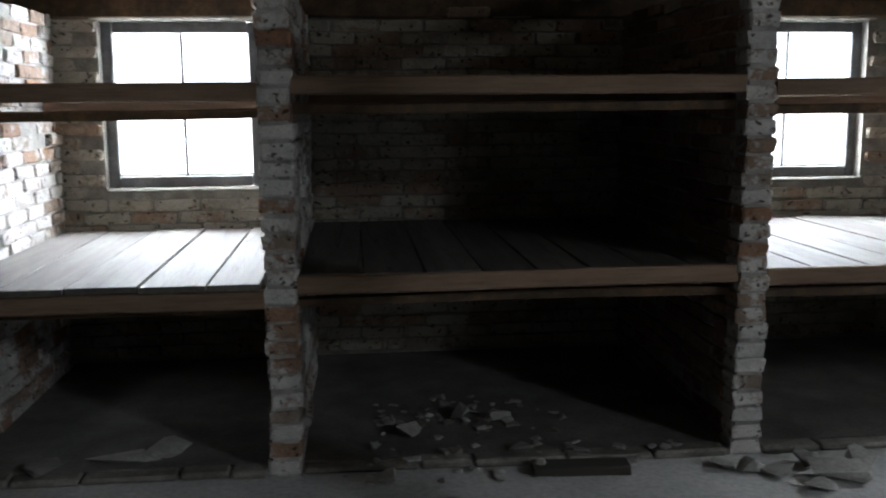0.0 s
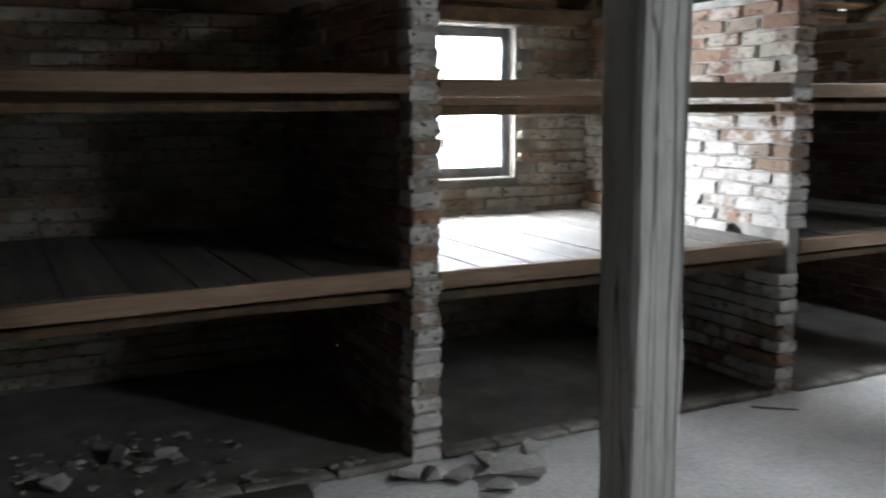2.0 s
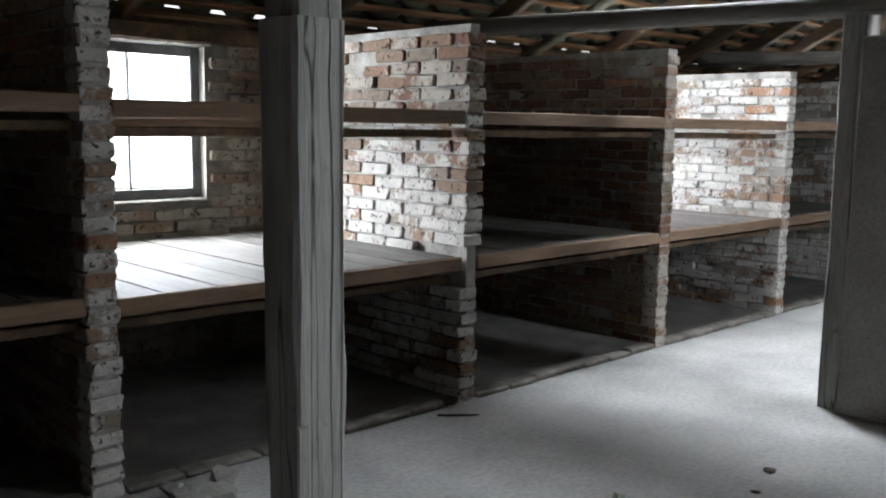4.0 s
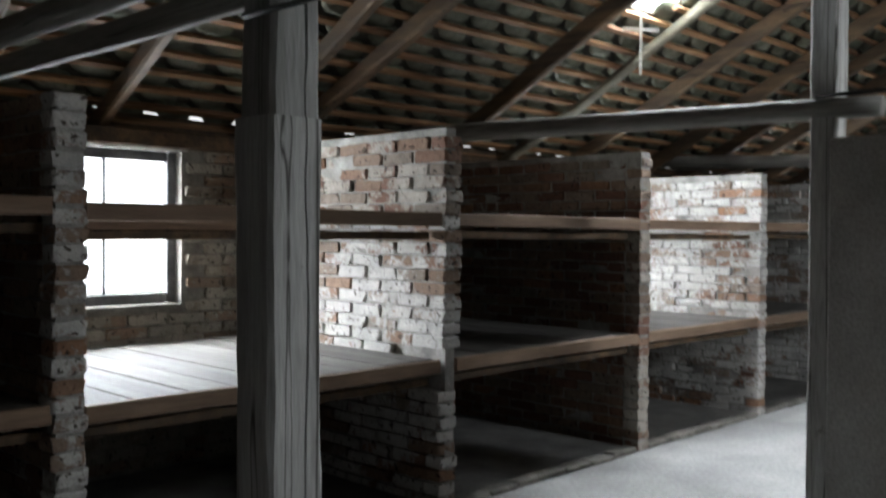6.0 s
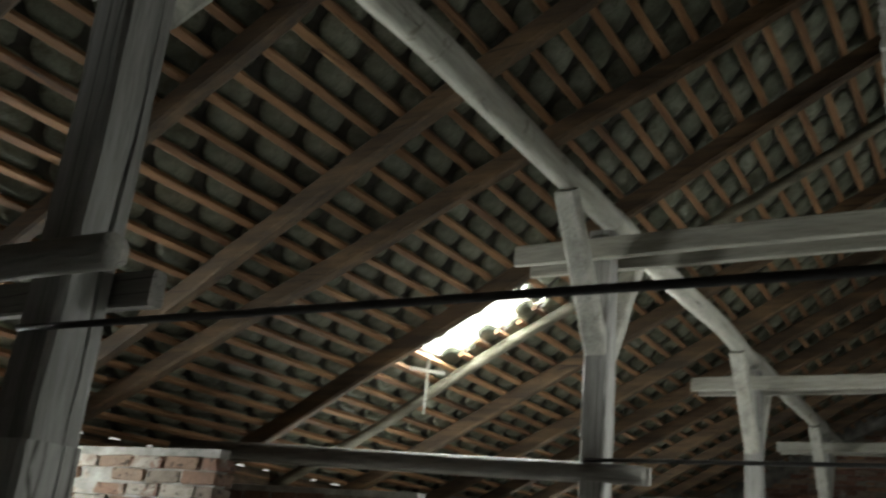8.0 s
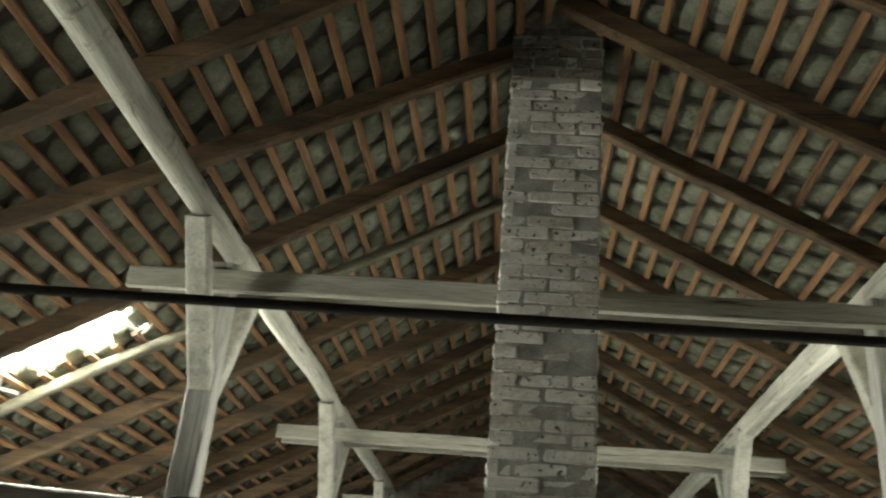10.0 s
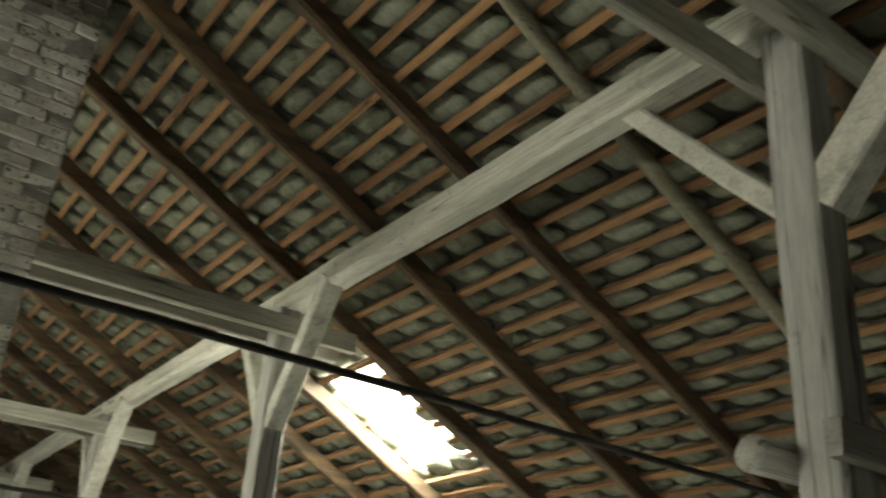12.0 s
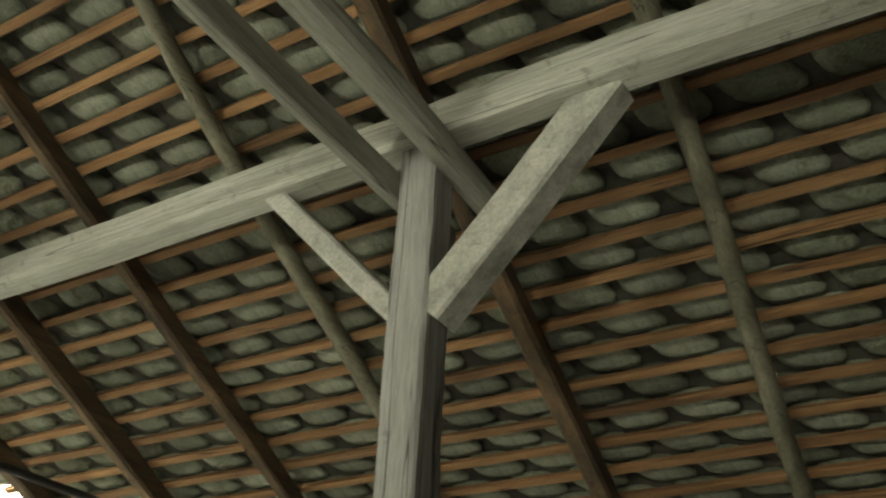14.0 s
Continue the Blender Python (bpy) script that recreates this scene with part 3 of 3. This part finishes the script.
# ---- bunks ----
def bunk(x0, x1, n):
    """Platform boards on a front rail and bearers, between two brick partitions."""
    for level, z in ((1, Z1), (2, Z2)):
        worn = n == 1 and level == 1
        if n == 2:
            z += 0.02
        b = empty("bunk_platform", "wooden sleeping platform of wide pale boards on a brown front rail", "bunk", "bunk platforms")
        rng = random.Random(n * 9 + level)
        drop = 0.075 if worn else 0.041
        part("front_rail", beam((x0, F + 0.03, z - drop), (x1, F + 0.03, z - drop), 0.04, 0.074, n * 5 + level, 0.004, 0.3, 0.006), M_PLANK, b)
        part("bearer", beam((x0, F + 0.13, z - 0.128), (x1, F + 0.13, z - 0.128), 0.05, 0.04, n * 5 + level + 100, 0.006, 0.3, 0.006), M_RAFTER, b)
        part("bearer", beam((x0, W - 0.2, z - 0.08), (x1, W - 0.2, z - 0.08), 0.06, 0.08, n * 5 + level + 200, 0.004, 0.3, 0.006), M_PLANK, b)
        x = x0 + 0.006
        while x < x1 - 0.05:
            wide = min(rng.uniform(0.2, 0.3), x1 - 0.006 - x)
            dz = rng.uniform(-0.003, 0.003)
            part("board", box((x, F - 0.01 if worn else F + 0.055, z - 0.03 + dz), (x + wide - 0.008, W - 0.02, z - 0.004 + dz), 0.003), M_BOARD, b)
            x += wide


for i, (a, b) in enumerate(zip(PARTS, PARTS[1:])):
    bunk(a + 0.066, b - 0.066, i)
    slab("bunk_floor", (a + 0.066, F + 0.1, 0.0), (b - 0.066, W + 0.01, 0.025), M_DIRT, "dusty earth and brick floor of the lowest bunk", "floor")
    kerb = empty("kerb", "low worn brick kerb in front of the bunk", "kerb", kind="structure")
    rng = random.Random(i)
    x = a + 0.07
    while x < b - 0.075:
        wide = min(rng.uniform(0.2, 0.5), b - 0.07 - x)
        part("kerb_brick", box((x, F + rng.uniform(-0.012, 0.006), 0.0), (x + wide - 0.008, F + 0.096, 0.032 + rng.uniform(-0.008, 0.01)), 0.01), M_MORTAR, kerb)
        x += wide


def brick_kinds(thick, length, high, material, seed):
    made = []
    for k in range(8):
        rng = random.Random(seed + k)
        me = bpy.data.meshes.new("brick")
        hx, hy, hz, c = length / 2, thick / 2, high / 2, 0.009
        ring = [(hx, hz - c), (hx - c, hz), (-hx + c, hz), (-hx, hz - c), (-hx, -hz + c), (-hx + c, -hz), (hx - c, -hz), (hx, -hz + c)]
        verts = []
        for y, k2 in ((-hy, 0.93), (-hy + c, 1.0), (hy - c, 1.0), (hy, 0.93)):
            for x, z in ring:
                verts.append((x * k2 + rng.uniform(-0.007, 0.007), y + rng.uniform(-0.006, 0.006), z * (k2 if k2 < 1 else 1) + rng.uniform(-0.004, 0.004)))
        faces = [tuple(range(7, -1, -1)), tuple(range(24, 32))]
        for r in range(3):
            for i in range(8):
                j = (i + 1) % 8
                faces.append((r * 8 + i, r * 8 + j, r * 8 + 8 + j, r * 8 + 8 + i))
        me.from_pydata(verts, [], faces)
        me.materials.append(material)
        made.append(me)
    return made


def brickwork(parent, u0, u1, z0, z1, place, thick, material, seed, skip=None, limit=298, lost=0.0):
    """Courses of bricks in a running bond; place(u, z) gives each one's pose. Past the limit they go into one mesh."""
    rng = random.Random(seed)
    full, half = brick_kinds(thick, BRICK - 0.012, COURSE - 0.009, material, seed), brick_kinds(thick, BRICK / 2 - 0.012, COURSE - 0.009, material, seed + 50)
    count, rest_v, rest_f = 0, [], []
    rows = int((z1 - z0) / COURSE)
    for r in range(rows):
        z = z0 + (r + 0.5) * COURSE
        u = u0
        first = r % 2
        while u < u1 - 0.03:
            size = BRICK / 2 if first or u1 - u < BRICK * 0.75 else BRICK
            first = 0
            c = u + size / 2
            u += size
            if (skip and skip(c, z, size)) or rng.random() < lost:
                continue
            me = (half if size < BRICK * 0.8 else full)[rng.randrange(8)]
            m = place(c, z) @ pose(rng.uniform(-0.002, 0.002), rng.gauss(0, 0.0055), rng.uniform(-0.003, 0.003), 0, rng.gauss(0, 0.9), rng.gauss(0, 0.9) + (180 if rng.random() < 0.5 else 0))
            if count < limit:
                ob = new("brick", me)
                ob.parent = parent
                ob.matrix_basis = m
                count += 1
            else:
                base = len(rest_v)
                rest_v.extend(tuple(m @ v.co) for v in me.vertices)
                rest_f.extend(tuple(base + q for q in p.vertices) for p in me.polygons)
    if rest_v:
        me = bpy.data.meshes.new("bricks")
        me.from_pydata(rest_v, [], rest_f)
        me.materials.append(material)
        ob = new("bricks", me)
        ob.parent = parent
        tagged(ob, kind="stuff")


def partition(x, n, top, material, skip=None):
    wall = thing("bunk_partition", box((x - (0.028 if n == 4 else 0.054), F + 0.012, 0.0), (x + (0.04 if n == 4 else 0.054), W + 0.012, top - 0.01)), M_MORTAR_WASH, "half-brick partition wall between the bunks, patchy limewash", "wall", "bunk partitions")
    if n == 4:
        split = int(Z2 / COURSE) * COURSE
        brickwork(wall, F, W, 0.0, split, lambda u, z: Matrix.Translation((x + (0.022 if z > Z1 + 0.05 else -0.012), u, z)) @ pose(0, 0, 0, 0, 0, 90), 0.13, material, 100 + n * 7, lambda c, z, s: c < F + 0.3 and Z1 - 0.14 < z < Z1 + 0.05, 220)
        brickwork(wall, F, W, split, top, lambda u, z: Matrix.Translation((x + 0.022, u, z)) @ pose(0, 0, 0, 0, 0, 90), 0.13, M_BRICK_HALF, 104 + n * 7, skip, 70)
        return wall
    lay = lambda u, z: Matrix.Translation((x, u, z)) @ pose(0, 0, 0, 0, 0, 90)
    if n in (3, 5):  # limewash on the front pier alone; darker brick behind puts the shade into the colour
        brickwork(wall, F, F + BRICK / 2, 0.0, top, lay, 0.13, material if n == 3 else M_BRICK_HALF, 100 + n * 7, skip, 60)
        brickwork(wall, F + BRICK / 2, W, 0.0, top, lay, 0.13, M_BRICK_BARE_SHADED, 103 + n * 7, skip, 230)
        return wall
    brickwork(wall, F, W, 0.0, top, lay, 0.13, material, 100 + n * 7, skip)
    return wall


TOPS = [2.0, 2.0, 2.0, 2.0, 2.05, 2.05, 1.99, 2.0, 2.0, 2.0]
for i, x in enumerate(PARTS):
    partition(x, i, TOPS[i] + 0.03, M_BRICK)


def in_window(c, z, size):
    if abs(c - CHINK[0]) < size / 2 + 0.02 and abs(z - CHINK[2]) < COURSE / 2 + 0.006:
        return True
    return any(a - JAMB - size / 2 < c < b + JAMB + size / 2 and WZ0 - JAMB - 0.03 < z < WZ1 + JAMB + 0.03 for a, b in WINDOWS)


brickwork(wall_north, -2.25, 7.2, 0.05, WALL_TOP, lambda u, z: Matrix.Translation((u, W + 0.04, z)), 0.1, M_BRICK_WALL, 900, in_window)
brickwork(gable_east, SOUTH, W, 1.9, 4.95, lambda u, z: Matrix.Translation((X1 - 0.0, u, z)) @ pose(0, 0, 0, 0, 0, 90), 0.03, M_BRICK_BARE_SHADED, 950,
          lambda c, z, s: z > ZR - 0.15 - K * (abs(c - YR) + s / 2), limit=0)
sooty = int((ZR - 0.42) / COURSE) * COURSE
brickwork(chimney, CH[2], CH[3], sooty, ZR, lambda u, z: Matrix.Translation((CH[0] + 0.03, u, z)) @ pose(0, 0, 0, 0, 0, 90), 0.06, M_SOOT, 971)
brickwork(chimney, CH[2], CH[3], 0.0, sooty, lambda u, z: Matrix.Translation((CH[0] + 0.03, u, z)) @ pose(0, 0, 0, 0, 0, 90), 0.06, M_CHIMNEY, 970)
brickwork(chimney, CH[0] + 0.062, CH[1], 0.0, ZR - 0.1, lambda u, z: Matrix.Translation((u, CH[3] - 0.03, z)), 0.06, M_CHIMNEY, 975, limit=0)
brickwork(chimney, CH[0] + 0.062, CH[1], 0.0, ZR - 0.1, lambda u, z: Matrix.Translation((u, CH[2] + 0.03, z)), 0.06, M_CHIMNEY, 978, limit=0)

tiles(1, (2.6, 5.4, 1.8, 5.6))
tiles(-1, (0.2, 3.4, 1.2, 5.2))

# ---- eaves ----
for y, s in ((W + 0.06, 1), (SOUTH - 0.06, -1)):
    thing("wall_plate", beam((X0, y, WALL_TOP - 0.055), (X1, y, WALL_TOP - 0.055), 0.16, 0.11, 300 + s, 0.006, 0.5, 0.012), M_RAFTER, "dark timber wall plate lying along the brick wall", "beam", "wall plates")

    # added outside the wall to block daylight leaking in under the tiles
    thing("eaves_board", beam((X0, y + s * 0.22, 2.14), (X1, y + s * 0.22, 2.14), 0.025, 0.225, 310 + s, 0.01, 0.35, 0.003), M_RAFTER, "dark board added along the eaves to keep stray daylight out", "board", "eaves boards")


# ---- rubble and litter ----
def lump(size, flat, seed, name, label, category, group, at, turn, material=None):
    rng = random.Random(seed)
    bm = bmesh.new()
    for _ in range(11):
        v = Vector((rng.gauss(0, 1), rng.gauss(0, 1), rng.gauss(0, 1))).normalized()
        v.x, v.y, v.z = (max(-0.8, min(0.8, c)) for c in v)
        bm.verts.new((v.x * size * rng.uniform(0.85, 1.1), v.y * size * 0.75, v.z * flat))
    hull = bmesh.ops.convex_hull(bm, input=bm.verts[:])
    bmesh.ops.delete(bm, geom=[g for g in hull["geom_interior"] if isinstance(g, bmesh.types.BMVert)], context="VERTS")
    low = min(v.co.z for v in bm.verts)
    bmesh.ops.translate(bm, verts=bm.verts[:], vec=(0, 0, -low))
    ob = thing(name, bm, material or M_RUBBLE, label, category, group)
    ob.matrix_basis = Matrix.Translation(at) @ pose(0, 0, 0, 0, 0, turn)
    return ob


SLAB = "flat broken slab of pale concrete lying by the bunk"
CHUNK = "broken chunk of brick and mortar on the bunk floor"
for k, (x, y, z, size, flat, turn) in enumerate([(1.5, 2.8, 0.0, 0.09, 0.03, 20), (1.62, 2.9, 0.0, 0.15, 0.05, -30), (1.78, 3.0, 0.0, 0.12, 0.05, 60), (1.42, 2.98, 0.0, 0.11, 0.025, 10),
                                              (1.55, 3.05, 0.0, 0.08, 0.05, 50), (-1.32, 3.34, 0.025, 0.2, 0.02, 20), (-1.6, 3.3, 0.025, 0.14, 0.025, -25), (-1.15, 3.5, 0.025, 0.17, 0.02, 70),
                                              (1.3, 3.02, 0.0, 0.07, 0.05, 15), (1.2, 3.08, 0.0, 0.09, 0.025, 75)]):
    lump(size, flat, 500 + k, "concrete_slab", SLAB, "rubble", "broken slabs", (x, y, z), turn)
FLAKE = "small flat grey fragment of brick and plaster on the bunk floor"
rng = random.Random(77)
for k in range(120):
    if k < 70:
        x, y = rng.gauss(0.22, 0.26), rng.gauss(3.72, 0.14)
    else:
        x, y = rng.uniform(-0.45, 1.15), F + rng.uniform(-0.13, 0.22)
    if not (-0.5 < x < 1.2 and y < 4.4):
        continue
    z = 0.0 if y < F - 0.01 else (0.034 if y < F + 0.1 else 0.025)
    size = rng.uniform(0.014, 0.05) * (1.0 if rng.random() < 0.85 else 1.5)
    lump(size, size * rng.uniform(0.18, 0.4), 600 + k, "rubble_chunk", FLAKE, "rubble", "rubble in the bunk", (x, y, z), rng.uniform(0, 180), M_RUBBLE if rng.random() < 0.8 else M_MORTAR)
for k, (x, y, big) in enumerate([(-0.21, 3.1, 0.055), (0.43, 3.12, 0.04), (0.15, 3.75, 0.1), (0.35, 3.7, 0.09), (-0.1, 3.55, 0.08)]):
    lump(big, 0.04, 700 + k, "rubble_chunk", CHUNK, "rubble", "rubble in the bunk", (x, y, 0.0 if y < F else 0.025), k * 37)
plank = thing("loose_plank", beam((-0.2, 0, 0.02), (0.2, 0, 0.02), 0.11, 0.035, 720, 0.004, 0.1, 0.004), M_OLD_PLANK, "short dark broken plank lying on the floor before the kerb", "plank")
plank.matrix_basis = pose(0.6, 3.1, 0, 0, 0, -4)
lump(0.05, 0.025, 730, "paper_scrap", "crumpled white paper scrap on the concrete floor", "litter", "", (2.9, 1.79, 0.0), 10, M_LOG_X)

# ---- a thin metal strap hanging by the glass tiles ----
strap = empty("metal_strap", "thin pale metal strap hanging below the glass roof tiles", "strap")
part("hanging_strip", box((-0.009, -0.004, -0.4), (0.009, 0.004, 0.02)), M_COLLAR, strap)
part("cross_strip", box((-0.14, -0.004, -0.09), (0.14, 0.004, -0.065)), M_COLLAR, strap)
strap.matrix_basis = pose(5.57, 3.38, 3.05, 0, 0, -35)

# ---- things by the second post ----
thing("coping_plank", beam((4.83, 0.5, 2.041), (4.83, 1.45, 2.041), 0.17, 0.042, 400, 0.003, 0.3, 0.006), M_COLLAR, "pale plank lying on top of the plastered wall", "plank")


def bent_pipe(points, radius):
    bm = bmesh.new()
    rings = []
    pts = [Vector(p) for p in points]
    for i, p in enumerate(pts):
        a = (pts[min(i + 1, len(pts) - 1)] - pts[max(i - 1, 0)]).normalized()
        s = a.cross(Vector((1, 0, 0))).normalized()
        u = a.cross(s)
        rings.append([bm.verts.new(p + (s * math.cos(t) + u * math.sin(t)) * radius) for t in (2 * math.pi * k / 14 for k in range(14))])
    for q, w in zip(rings, rings[1:]):
        for j in range(14):
            bm.faces.new((q[j], q[(j + 1) % 14], w[(j + 1) % 14], w[j]))
    bm.faces.new(rings[0][::-1])
    bm.faces.new(rings[-1])
    bmesh.ops.recalc_face_normals(bm, faces=bm.faces[:])
    return bm


pipe = empty("pipe_elbow", "black bent iron pipe fixed to the plastered wall", "pipe")
part("pipe", bent_pipe([(4.72, 1.33, 1.9), (4.72, 1.3, 1.83), (4.72, 1.26, 1.74), (4.72, 1.22, 1.66), (4.72, 1.18, 1.62), (4.72, 1.13, 1.62), (4.72, 1.08, 1.65)], 0.032), M_IRON, pipe, smooth=True)
part("bracket", box((4.735, 1.24, 1.73), (4.765, 1.29, 1.78), 0.004), M_IRON, pipe)

# ---- litter on the open floor ----
for k, (x, y, turn) in enumerate([(3.18, 3.05, -38), (3.21, 3.02, -36)]):
    ob = thing("twig", log((-0.09, 0, 0.006), (0.09, 0, 0.006), 0.006, 0.004, 420 + k, 0.001, 6, 0.05), M_RAFTER, "thin dark twig on the concrete floor", "twig", "twigs")
    ob.matrix_basis = pose(x, y, 0, 0, 0, turn)
lump(0.05, 0.006, 740, "dry_leaf", "dark dry leaf on the concrete floor", "leaf", "", (3.69, 1.53, 0.0), 30, M_RAFTER)
lump(0.03, 0.005, 741, "dry_leaf", "dark dry leaf on the concrete floor", "leaf", "", (3.41, 1.46, 0.0), 80, M_RAFTER)
